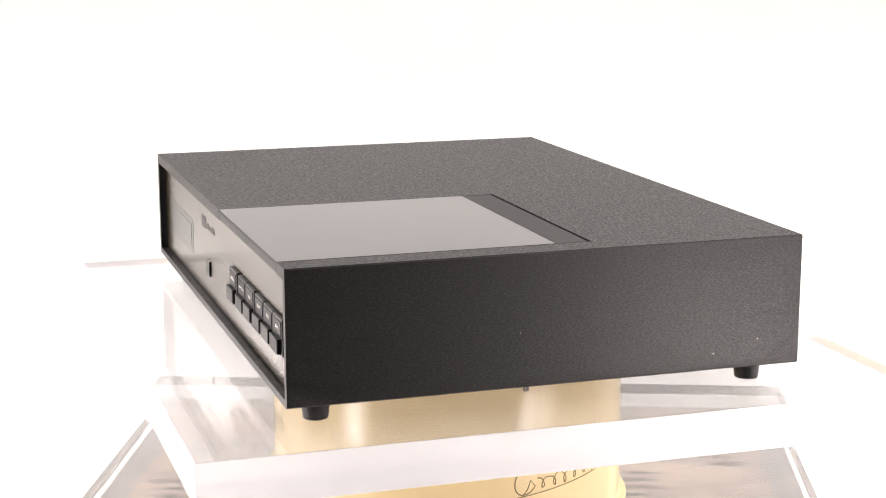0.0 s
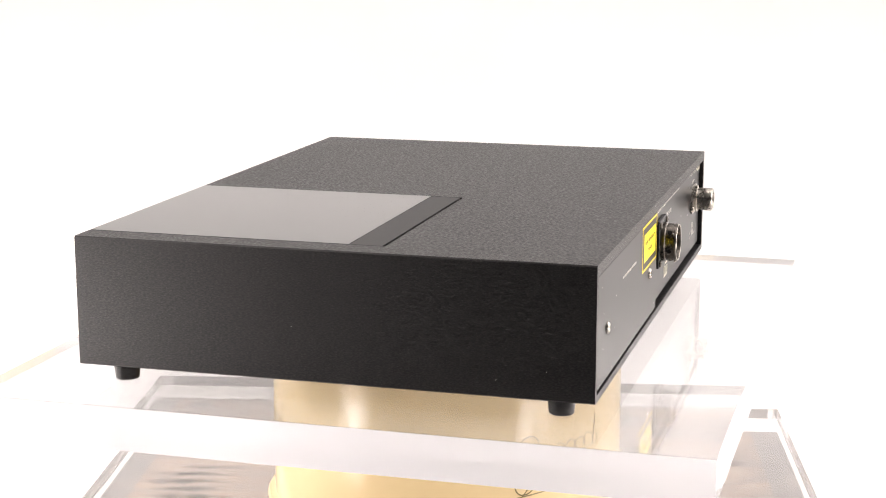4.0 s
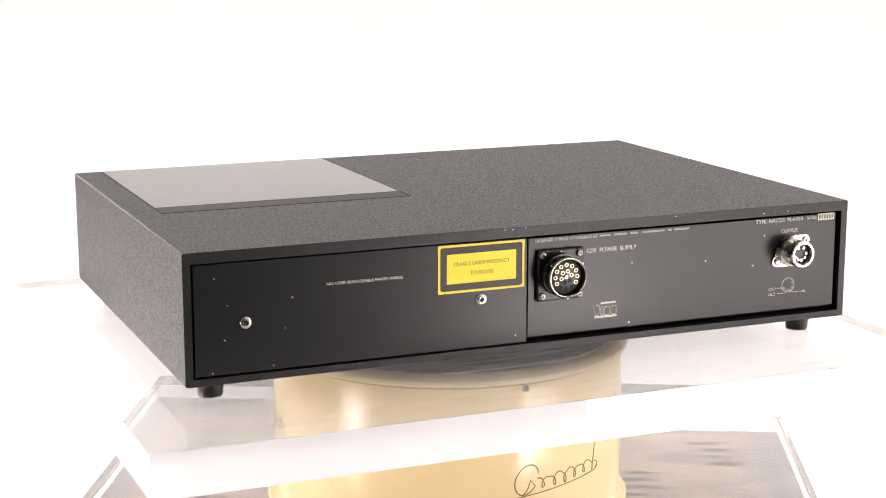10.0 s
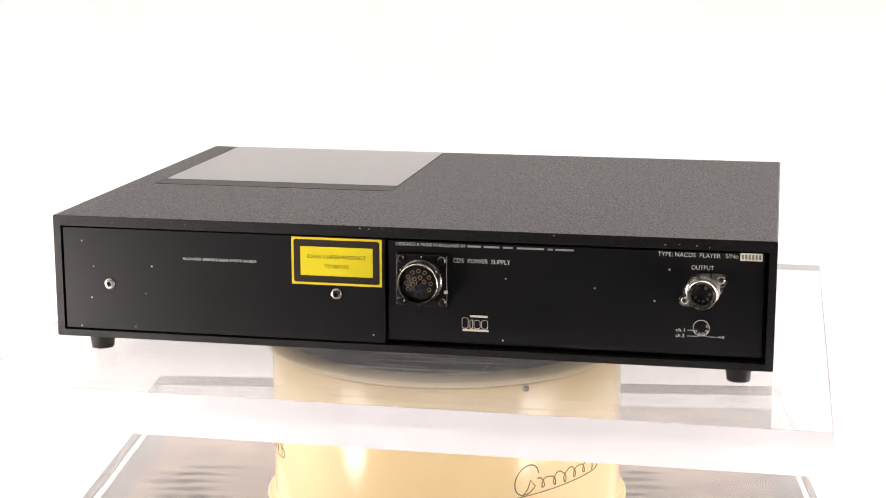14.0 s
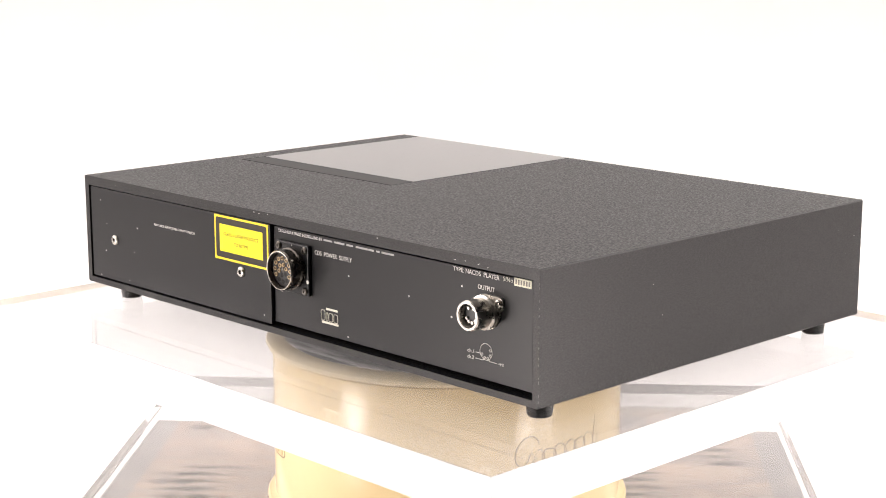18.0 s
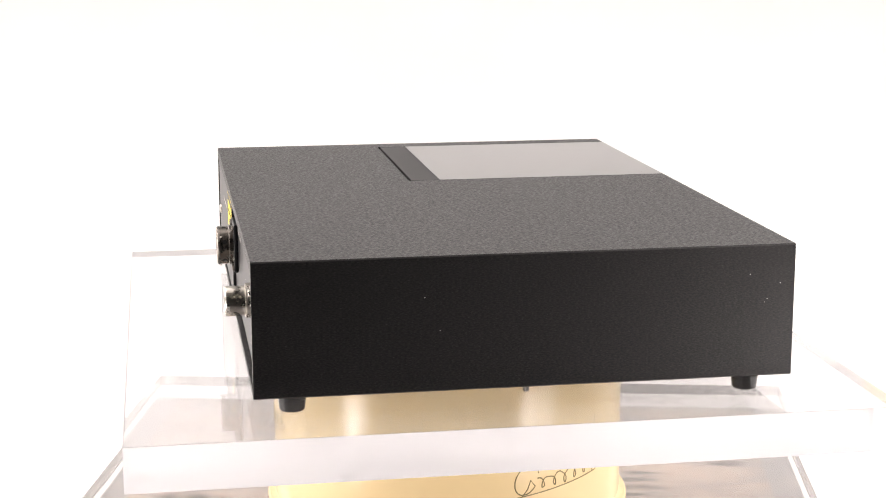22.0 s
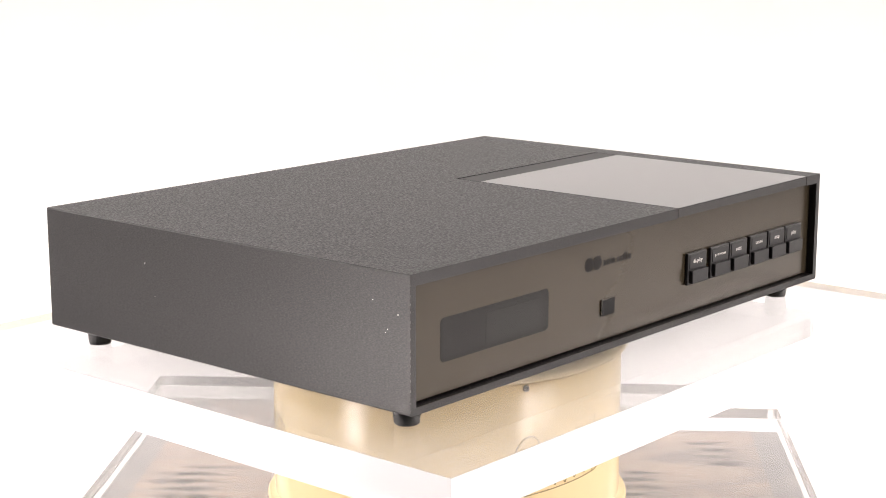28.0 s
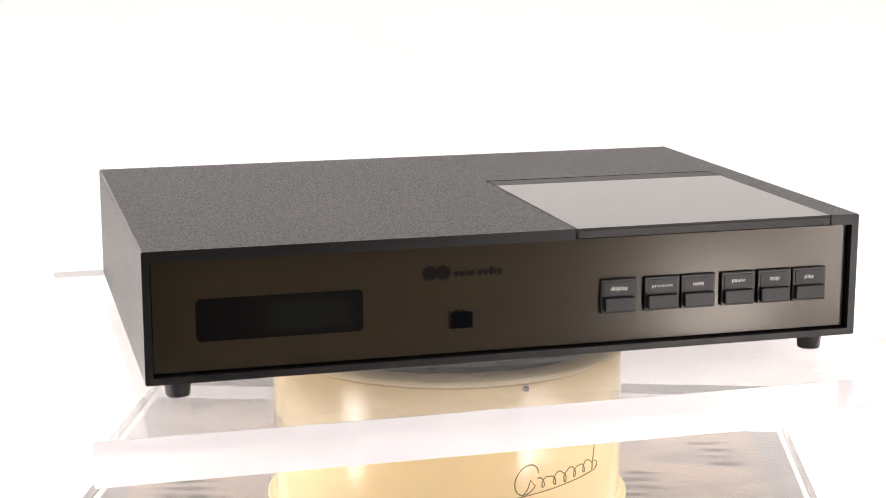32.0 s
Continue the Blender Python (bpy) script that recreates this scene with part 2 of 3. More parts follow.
def tube(bm, path, r, n=6, closed=False):
    """A round rod along a path of points."""
    pts = [Vector(q) for q in path]
    rings = []
    for i, q in enumerate(pts):
        a = pts[i - 1] if (i or closed) else q
        b = pts[(i + 1) % len(pts)] if (i + 1 < len(pts) or closed) else q
        d = (b - a).normalized()
        side = d.orthogonal().normalized() if not rings else (last - d * last.dot(d)).normalized()
        last = side
        up = d.cross(side)
        rings.append([bm.verts.new(q + (side * math.cos(2 * math.pi * k / n) + up * math.sin(2 * math.pi * k / n)) * r) for k in range(n)])
    pairs = list(zip(rings, rings[1:])) + ([(rings[-1], rings[0])] if closed else [])
    for a, b in pairs:
        for k in range(n):
            bm.faces.new((a[k], a[(k + 1) % n], b[(k + 1) % n], b[k]))
    if not closed:
        bm.faces.new(rings[0][::-1])
        bm.faces.new(rings[-1])


OFFSET = Matrix.Identity(4)


def part(name, bm, mat, parent, label="", smooth=False):
    """Link a bmesh as one mesh object under a thing or a part."""
    bmesh.ops.recalc_face_normals(bm, faces=bm.faces[:])
    me = bpy.data.meshes.new(name)
    bm.transform(OFFSET)
    bm.to_mesh(me)
    bm.free()
    if smooth:
        me.shade_smooth()
        me.set_sharp_from_angle(angle=radians(35))
    me.materials.append(mat)
    ob = new(name, me)
    if parent:
        ob.parent = parent
    if label:
        tagged(ob, label)
    return ob


FRONT = pose(0, 0, 0, 90)           # drawn in x, y -> stands in x, z and faces -y
REAR = pose(0, 0, 0, 90, 0, 180)    # drawn as read from behind, faces +y


def at_front(x, z, y):
    return Matrix.Translation((x, y, z)) @ FRONT


def at_rear(x, z, y):
    """x as read from behind, to the right."""
    return Matrix.Translation((-x * 0.997, y, z)) @ REAR


def lettering(name, words, width, height, m, mat, parent, thick=0.00006):
    """Words in the built-in font, fitted to a width and a height and centred."""
    cu = bpy.data.curves.new(name, "FONT")
    cu.body = words
    cu.extrude = 0.02
    cu.resolution_u = 3
    cu.offset = -0.004
    tmp = new(name, cu)
    me = bpy.data.meshes.new_from_object(tmp)
    bpy.data.objects.remove(tmp)
    bpy.data.curves.remove(cu)
    bm = bmesh.new()
    bm.from_mesh(me)
    bpy.data.meshes.remove(me)
    xs = [v.co.x for v in bm.verts]
    ys = [v.co.y for v in bm.verts]
    sx, sy = width / (max(xs) - min(xs)), height / (max(ys) - min(ys))
    cx, cy = (max(xs) + min(xs)) / 2, (max(ys) + min(ys)) / 2
    bm.transform(m @ Matrix.Diagonal((sx, sy, thick / 0.02, 1)) @ Matrix.Translation((-cx, -cy, 0)))
    return part(name, bm, mat, parent)


def flat(name, pts, depth, m, mat, parent, label=""):
    bm = bmesh.new()
    outline(bm, pts, depth, m)
    return part(name, bm, mat, parent, label)


# ---- the studio ----
def studio():
    """White paper sweep, white side walls and ceiling; unseen dark walls, floor and low band are added to darken
    reflections.
    """
    floor_z, back, radius, edge = -0.205, 2.1, 0.7, -0.56
    prof = [(edge - 0.05, floor_z - 0.40), (edge - 0.05, floor_z - 0.06), (edge - 0.03, floor_z - 0.02), (edge, floor_z), (back - radius, floor_z)]
    prof += [(back - radius + radius * math.sin(radians(a)), floor_z + radius - radius * math.cos(radians(a))) for a in range(5, 91, 5)]
    prof += [(back, 2.5)]
    bm = bmesh.new()
    rows = [[bm.verts.new((x, y, z)) for y, z in prof] for x in (-1.9, 1.9)]
    for i in range(len(prof) - 1):
        bm.faces.new((rows[0][i], rows[1][i], rows[1][i + 1], rows[0][i + 1]))
    geo = bmesh.ops.extrude_face_region(bm, geom=bm.faces[:])
    bmesh.ops.translate(bm, vec=(0, 0.02, -0.02), verts=[v for v in geo["geom"] if isinstance(v, bmesh.types.BMVert)])
    tagged(part("backdrop", bm, WHITE_PAPER, None, smooth=True), "white seamless paper sweep under and behind the display", "backdrop", kind="structure")
    for name, s, mat in (("wall_west", (-2.5, -2.4, -0.7, 2.2, -0.95, 2.6), WALL_WHITE), ("wall_east", (2.4, 2.5, -0.7, 2.2, -0.95, 2.6), WALL_WHITE),
                         ("wall_west_front", (-2.5, -2.4, -3.0, -0.7, -0.95, 2.6), WALL_GREY), ("wall_east_front", (2.4, 2.5, -3.0, -0.7, -0.95, 2.6), WALL_GREY),
                         ("wall_south", (-2.5, 2.5, -3.1, -3.0, -0.95, 2.6), WALL_GREY), ("wall_north", (-2.5, 2.5, 2.2, 2.3, -0.95, 2.6), WALL_WHITE),
                         ("wainscot", (-2.4, 2.4, -3.0, -2.96, -0.95, 0.5), FLOOR_DARK), ("ceiling", (-2.5, 2.5, -3.1, 2.3, 2.6, 2.7), WALL_WHITE), ("floor", (-2.5, 2.5, -3.1, 2.3, -1.0, -0.95), FLOOR_DARK)):
        bm = bmesh.new()
        box(bm, *s)
        kind = name.split("_")[0]
        label = {"ceiling": "plain white painted studio ceiling", "floor": "unseen dark grey floor, added to darken reflections", "wainscot": "unseen dark band low on the wall, added to darken reflections"}.get(kind, "unseen plain dark grey wall, added to darken reflections" if mat == WALL_GREY else "plain white painted studio wall")
        tagged(part(name, bm, mat, None), label, kind, kind="structure")
    bm = bmesh.new()
    box(bm, -1.6, 1.6, -0.55, 1.3, -0.95, -0.23, 0.004)
    tagged(part("table", bm, WALL_WHITE, None), "plain white display table under the paper sweep", "table", kind="structure")


studio()

# ---- the plinth: clear slab on an old board ----
PLINTH_TOP = -0.140
PLINTH = pose(0.0, -0.03, 0, 0, 0, -3.5)


def plinth():
    global OFFSET
    OFFSET = Matrix.Identity(4)
    w, d = 0.252, 0.253
    bm = bmesh.new()
    box(bm, -w, w, -d, d, 0, 0.035, 0.0012)
    slab = part("acrylic_slab", bm, SLAB, None)
    slab.matrix_world = Matrix.Translation((0, 0, PLINTH_TOP - 0.035)) @ PLINTH
    slab.visible_shadow = False
    tagged(slab, "thick clear scuffed acrylic slab lying on an old wooden board", "acrylic slab")
    bm = bmesh.new()
    box(bm, -w + 0.004, w - 0.004, -d + 0.004, d - 0.03, -0.028, -0.0005, 0.0015)
    board = part("wooden_board", bm, WOOD_GREY, None)
    board.matrix_world = slab.matrix_world.copy()
    tagged(board, "weathered brown wooden board with a greyed edge and dark smears", "wooden board")
    bm = bmesh.new()
    box(bm, -w + 0.024, w - 0.026, -d + 0.024, d - 0.036, -0.002, -0.0002)
    part("brown_field", bm, WOOD, board)
    rng = random.Random(4)
    for x, y, n, wid in ((-0.187, 0.110, 5, 0.068), (0.192, 0.188, 4, 0.036), (0.128, 0.118, 4, 0.042), (-0.205, 0.203, 1, 0.03)):
        for i in range(n):
            bm = bmesh.new()
            l = wid * rng.uniform(0.8, 1.25)
            h = rng.uniform(0.0045, 0.0070) if n > 1 else 0.010
            k = 16
            up = [(-l / 2 + l * j / k, h * rng.uniform(0.5, 1.2) * math.sin(math.pi * (j + 0.6) / (k + 1.2)) ** 0.5) for j in range(k + 1)]
            lo = [(q, -v * rng.uniform(0.4, 1.1)) for q, v in up][::-1]
            outline(bm, up + lo, 0.0002, Matrix.Translation((x + rng.uniform(-0.01, 0.01), y - i * 0.0155, -0.0001)) @ pose(0, 0, 0, 0, 0, rng.uniform(-7, 5)))
            part("smear", bm, SMEAR, board, "dark ink smear")
    for i in range(26):
        bm = bmesh.new()
        r = rng.uniform(0.0004, 0.0009)
        outline(bm, [(r * rng.uniform(0.5, 1.3) * math.cos(k), r * rng.uniform(0.5, 1.3) * math.sin(k)) for k in range(6)], 0.00005, Matrix.Translation((rng.choice((-1, 1)) * rng.uniform(0.13, 0.24), rng.uniform(-0.05, 0.22), 0.03505)))
        part("fleck", bm, CHIP, slab)
    for i in range(12):
        x, y, a, l = rng.choice((-1, 1)) * rng.uniform(0.13, 0.23), rng.uniform(-0.06, 0.20), rng.uniform(0, 3.14), rng.uniform(0.008, 0.024)
        bend = rng.uniform(-0.9, 0.9)
        bm = bmesh.new()
        tube(bm, [(x + l * q / 8 * math.cos(a + bend * q / 8), y + l * q / 8 * math.sin(a + bend * q / 8), 0.03503) for q in range(9)], rng.uniform(0.00005, 0.0001), 4)
        part("scratch", bm, CHIP, slab)


plinth()


# ---- the turning drum ----
def drum():
    global OFFSET
    OFFSET = Matrix.Translation((0, 0, -PLINTH_TOP))
    root = tagged(new("turntable"), "cream enamelled round display turntable with a dark scratched top disc", "turntable")
    root.location = (0, 0, PLINTH_TOP)
    bm = bmesh.new()
    lathe(bm, [(0.1212, -0.13985), (0.1218, -0.1390), (0.1218, -0.1310), (0.1205, -0.1292), (0.1180, -0.1285), (0.1167, -0.1270), (0.1167, -0.0500), (0.1160, -0.0482), (0.1140, -0.0474)], 128)
    body = part("drum", bm, CREAM, root, "glossy cream enamelled drum", smooth=True)
    bm = bmesh.new()
    lathe(bm, [(0.112, -0.0474), (0.1125, -0.0468)], 96)
    part("shadow_gap", bm, HOLE, root, "dark joint under the platter")
    bm = bmesh.new()
    lathe(bm, [(0.1188, -0.0466), (0.1206, -0.0458), (0.1213, -0.0445), (0.1206, -0.0428), (0.1180, -0.0413), (0.1140, -0.0406), (0.1085, -0.0404)], 128)
    platter = part("platter", bm, CREAM_RIM, root, "worn cream rounded platter rim", smooth=True)
    bm = bmesh.new()
    lathe(bm, [(0.1095, -0.0404), (0.1090, -0.0398), (0.060, -0.0398), (0.060, -0.0370), (0.0, -0.0370)], 96, cap_end=False)
    part("disc", bm, DISC, platter, "scratched dark disc")
    rng = random.Random(11)
    for k in range(96):
        r, a, l, bend = rng.uniform(0.066, 0.108), rng.uniform(0, 360), rng.uniform(0.0015, 0.020), rng.uniform(-70, 70)
        c, d = Vector((r * math.cos(radians(a)), r * math.sin(radians(a)), -0.0398)), radians(a + 90 + bend)
        bm = bmesh.new()
        run = [c + Vector((math.cos(d), math.sin(d), 0)) * (l * q / 5 - l / 2) + Vector((math.cos(a), math.sin(a), 0)) * 0.0008 * math.sin(q) for q in range(6)]
        run = [q for q in run if q.xy.length < 0.1088]
        if len(run) > 2:
            tube(bm, run, rng.uniform(0.00010, 0.00030), 4)
            part("scratch", bm, SCRATCH, platter)
        else:
            bm.free()
    for k in range(3):
        script(root, 38.3 + 120 * k)
    # small screw near the top edge
    a = radians(-90 + 24.4)
    bm = bmesh.new()
    lathe(bm, [(0.0022, 0), (0.0022, 0.0006), (0.0016, 0.0012), (0.0008, 0.0012), (0.0007, 0.0006)], 20, Matrix.Translation((0.1166 * math.cos(a), 0.1166 * math.sin(a), -0.0503)) @ pose(0, 0, 0, 0, 90, -90 + 24.4))
    part("screw", bm, GUNMETAL, root, "small dark steel screw", smooth=True)
    return root, platter


def script(root, az):
    """A flowing flourish with a long underline, printed round the drum (az degrees from the camera's side)."""
    def place(s, z):
        a = radians(-90 + az + math.degrees(s / 0.1167))
        return (0.1166 * math.cos(a), 0.1166 * math.sin(a), z)
    # a large open loop, a row of small waves and a tall end stroke
    loop = [(-0.0210 + 0.0075 * math.cos(radians(a)) + 0.002 * math.sin(radians(a)), 0.0045 + 0.0085 * math.sin(radians(a))) for a in range(20, 331, 10)]
    loop += [(-0.0185, 0.0040), (-0.0205, -0.0010), (-0.0255, -0.0065), (-0.0280, -0.0060)]
    wave = []
    for i in range(151):
        u = i / 150
        a = u * 5.5 * 2 * math.pi
        wave.append((-0.0140 + 0.0445 * u + 0.0026 * math.sin(a), 0.0012 + 0.0030 * u + (0.0032 + 0.0007 * math.sin(1.7 * a)) * math.cos(a)))
    end = [(0.0310, 0.0010), (0.0325, 0.0100), (0.0335, 0.0165)]
    hook = [(0.0330, 0.0050), (0.0355, 0.0045), (0.0367, 0.0030), (0.0362, 0.0012), (0.0335, -0.0004)] + [(0.0335 - 0.061 * k / 20, -0.0004 - 0.0048 * k / 20) for k in range(1, 21)]
    for name, pts in (("flourish", loop), ("flourish", wave), ("flourish", end), ("underline", hook)):
        bm = bmesh.new()
        tube(bm, [place(a * 1.07 - 0.0045, -0.0955 + 1.12 * b) for a, b in pts], 0.00045, 6)
        part(name, bm, GOLD_INK, root, "olive-gold printed flourish stroke")


TURNTABLE, PLATTER = drum()


# ---- the clear display plate ----
PLATE_TOP = -0.0119


def plate():
    global OFFSET
    OFFSET = Matrix.Identity(4)
    bm = bmesh.new()
    box(bm, -0.2496, 0.2496, -0.2117, 0.2117, -0.025, 0, 0.0003)
    bm.transform(Matrix.Translation((0.0016, -0.0013, 0.025)))
    ob = part("acrylic_plate", bm, ACRYLIC, None)
    ob.data.materials.append(EDGE)
    for face in ob.data.polygons:
        face.material_index = 1 if abs(face.normal.z) < 0.5 else 0
    ob.location.z = PLATE_TOP - 0.025
    ob.visible_shadow = False
    return tagged(ob, "thick clear polished acrylic plate on the turntable", "display plate")


PLATE = plate()

# ---- the disc player ----
W, D, H = 0.430, 0.300, 0.0749
FOOT = 0.0119
LID = (0.0335, 0.1965, 0.0285)      # left, right, rear


def player():
    global OFFSET
    OFFSET = Matrix.Translation((-0.0004, -0.0082, FOOT))
    root = tagged(new("disc_player"), "low black textured metal compact disc player with a glass lid", "disc player")
    root.location.z = PLATE_TOP
    case(root)
    lid(root)
    feet(root)
    front(root)
    rear(root)
    chips(root)
    return root


def case(root):
    """A flat sleeve, open before and behind, with a bay for the lid."""
    x, e = W / 2, 0.0008
    ring = [(x - e, 0), (x, e), (x, H - e), (x - e, H), (-x + e, H), (-x, H - e), (-x, e), (-x + e, 0)]
    inner = [(0.2105, 0.004), (0.2105, 0.0685), (-0.2105, 0.0685), (-0.2105, 0.004)]
    bm = bmesh.new()

    def loop(pts, y):
        return [bm.verts.new((a, y, b)) for a, b in pts]

    fo, fi, bo, bi = loop(ring, -D / 2), loop(inner, -D / 2), loop(ring, D / 2), loop(inner, D / 2)
    for a, b in ((fo, bo), (fi, bi)):
        for i in range(len(a)):
            bm.faces.new((a[i], a[(i + 1) % len(a)], b[(i + 1) % len(b)], b[i]))
    for o, n in ((fo, fi), (bo, bi)):
        edges = [bm.edges.get((o[i], o[(i + 1) % 8])) for i in range(8)] + [bm.edges.get((n[i], n[(i + 1) % 4])) for i in range(4)]
        bmesh.ops.triangle_fill(bm, edges=edges, use_beauty=True)
    bmesh.ops.recalc_face_normals(bm, faces=bm.faces[:])
    me = bpy.data.meshes.new("case")
    bm.to_mesh(me)
    bm.free()
    ob = new("case", me)
    cut = bmesh.new()
    box(cut, LID[0], LID[1], -D / 2 - 0.01, LID[2], 0.06, H + 0.01)
    cm = bpy.data.meshes.new("bay")
    cut.to_mesh(cm)
    cut.free()
    co = new("bay", cm)
    mod = ob.modifiers.new("bay", "BOOLEAN")
    mod.object, mod.operation, mod.solver = co, "DIFFERENCE", "EXACT"
    bpy.context.view_layer.update()
    done = bpy.data.meshes.new_from_object(ob.evaluated_get(bpy.context.evaluated_depsgraph_get()))
    bpy.data.objects.remove(ob)
    bpy.data.objects.remove(co)
    bm = bmesh.new()
    bm.from_mesh(done)
    bpy.data.meshes.remove(done)
    part("case", bm, CASE, root, "black textured crackle-painted metal sleeve")
    bm = bmesh.new()
    box(bm, LID[0] - 0.002, LID[1] + 0.002, -0.1405, LID[2] + 0.002, 0.060, 0.0645)
    part("bay_floor", bm, INSERT, root)
    bm = bmesh.new()
    box(bm, -0.2103, 0.2103, -0.1395, 0.1400, 0.0042, 0.0590)
    part("chassis", bm, HOLE, root, "dark inner chassis behind the panels")


def lid(root):
    g, back = 0.0007, LID[2] - 0.0018
    bm = bmesh.new()
    box(bm, LID[0] + g, LID[1] - g, -D / 2, back, 0.0690, 0.0738, 0.0003)
    base = part("lid", bm, CASE, root, "hinged lid with a polished black glass panel")
    bm = bmesh.new()
    box(bm, LID[0] + g, LID[1] - g, -D / 2 + 0.0002, 0.0072, 0.0739, 0.0750)
    glass = part("glass_panel", bm, GLASS_LID, base, "polished black glass with ground edges")
    glass.data.materials.append(LID_STRIP)
    for face in glass.data.polygons:
        face.material_index = 0 if face.normal.z > 0.5 else 1
    bm = bmesh.new()
    box(bm, LID[0] + g, LID[1] - g, 0.0073, back, 0.0739, 0.0749, 0.0003)
    part("rear_strip", bm, LID_STRIP, base, "satin black rear strip")


def feet(root):
    for x in (-0.1955, 0.1955):
        for y in (-0.130, 0.128):
            bm = bmesh.new()
            lathe(bm, [(0.0064, -FOOT + 0.00012), (0.0070, -FOOT + 0.0007), (0.0082, -0.0006), (0.0082, 0)], 40, Matrix.Translation((x, y, 0)))
            part("foot", bm, FOOT_BLACK, root, "tapered glossy black plastic foot", smooth=True)


FY = -0.1452      # face of the front panel


def front(root):
    bm = bmesh.new()
    box(bm, -0.2098, 0.2096, FY, FY + 0.004, 0.0049, 0.0680, 0.0004)
    panel = part("front_panel", bm, SMOKED, root, "smoked bronze translucent front panel")
    y = FY - 0.00012
    flat("display_window", rounded(0.0942, 0.0242, 0.003), 0.0001, at_front(-0.1388, 0.0339, FY), WINDOW, panel, "dark rounded display window")
    flat("display_screen", rounded(0.0488, 0.0172, 0.0004), 0.0001, at_front(-0.1235, 0.0334, y), SCREEN, panel, "unlit grey-green display screen")
    for x in (-0.0527, -0.0446):
        bm = bmesh.new()
        lathe(bm, [(0.0044, 0), (0.0044, 0.0001 if x < -0.05 else 0.00016)], 40, at_front(x, 0.0528, FY))
        part("emblem_disc", bm, EMBLEM, panel, "black printed emblem disc")
    for x, w, h in ((-0.0371, 0.0029, 0.0035), (-0.0338, 0.0029, 0.0035), (-0.0314, 0.0011, 0.0047), (-0.0284, 0.0042, 0.0035), (-0.0231, 0.0030, 0.0035),
                    (-0.0196, 0.0029, 0.0035), (-0.0162, 0.0030, 0.0050), (-0.0138, 0.0011, 0.0047), (-0.0111, 0.0033, 0.0035)):
        flat("emblem_bar", rounded(w, h, min(w, h) * 0.42, 3), 0.0001, at_front(x, 0.0499 + h / 2, FY), EMBLEM, panel)
    bm = bmesh.new()
    box(bm, -0.0402, -0.0272, FY - 0.0011, FY + 0.0005, 0.0196, 0.0293, 0.0003)
    part("sensor", bm, SENSOR, panel, "small square black sensor window")
    for x0, x1, z0, z1 in ((-0.0406, -0.0403, 0.0196, 0.0294), (-0.0402, -0.0272, 0.0294, 0.0297)):
        bm = bmesh.new()
        box(bm, x0, x1, FY - 0.0010, FY + 0.0002, z0, z1)
        part("sensor_trim", bm, GUNMETAL, panel, "thin grey sensor trim")
    for words, x0, x1, w in (("display", 0.0506, 0.0730, 0.0108), ("previous", 0.0777, 0.1000, 0.0130), ("next", 0.1010, 0.1230, 0.0068), ("pause", 0.1265, 0.1493, 0.0086), ("stop", 0.1504, 0.1727, 0.0064), ("play", 0.1733, 0.1958, 0.0062)):
        button(root, words, (x0 + x1) / 2, 0.0329, w)


def button(root, words, x, z, w):
    hw, hh, y = 0.0110, 0.0102, FY
    bm = bmesh.new()
    box(bm, x - hw, x + hw, y - 0.0024, y, z - hh, z + hh, 0.0006, 3)
    b = part("button", bm, RUBBER, root, "black two-part push button with a white legend")
    bm = bmesh.new()
    box(bm, x - hw + 0.0018, x + hw - 0.0016, y - 0.0028, y - 0.0020, z + 0.0004, z + hh - 0.0015, 0.0002)
    part("legend_plate", bm, KEY, b)
    bm = bmesh.new()
    box(bm, x - hw + 0.0018, x + hw - 0.0016, y - 0.0050, y - 0.0020, z - hh + 0.0013, z - 0.0006, 0.0005, 3)
    part("key", bm, KEY, b, "raised black key")
    tall = {"display": 0.0034, "play": 0.0034, "stop": 0.0030, "pause": 0.0024, "previous": 0.0024, "next": 0.0021}[words]
    lettering("legend", words, w, tall, at_front(x, z + 0.0045, y - 0.0028), WHITE_PRINT, b)


RY = 0.1494       # face of the cover plate
PY = 0.1475       # face of the deeper socket panel


def screw_mesh(bm, m, r=0.0034, h=0.0016):
    lathe(bm, [(r, 0), (r, h * 0.35), (r * 0.93, h * 0.70), (r * 0.78, h * 0.92), (r * 0.55, h), (r * 0.42, h * 0.98), (r * 0.40, h * 0.4)], 28, m)


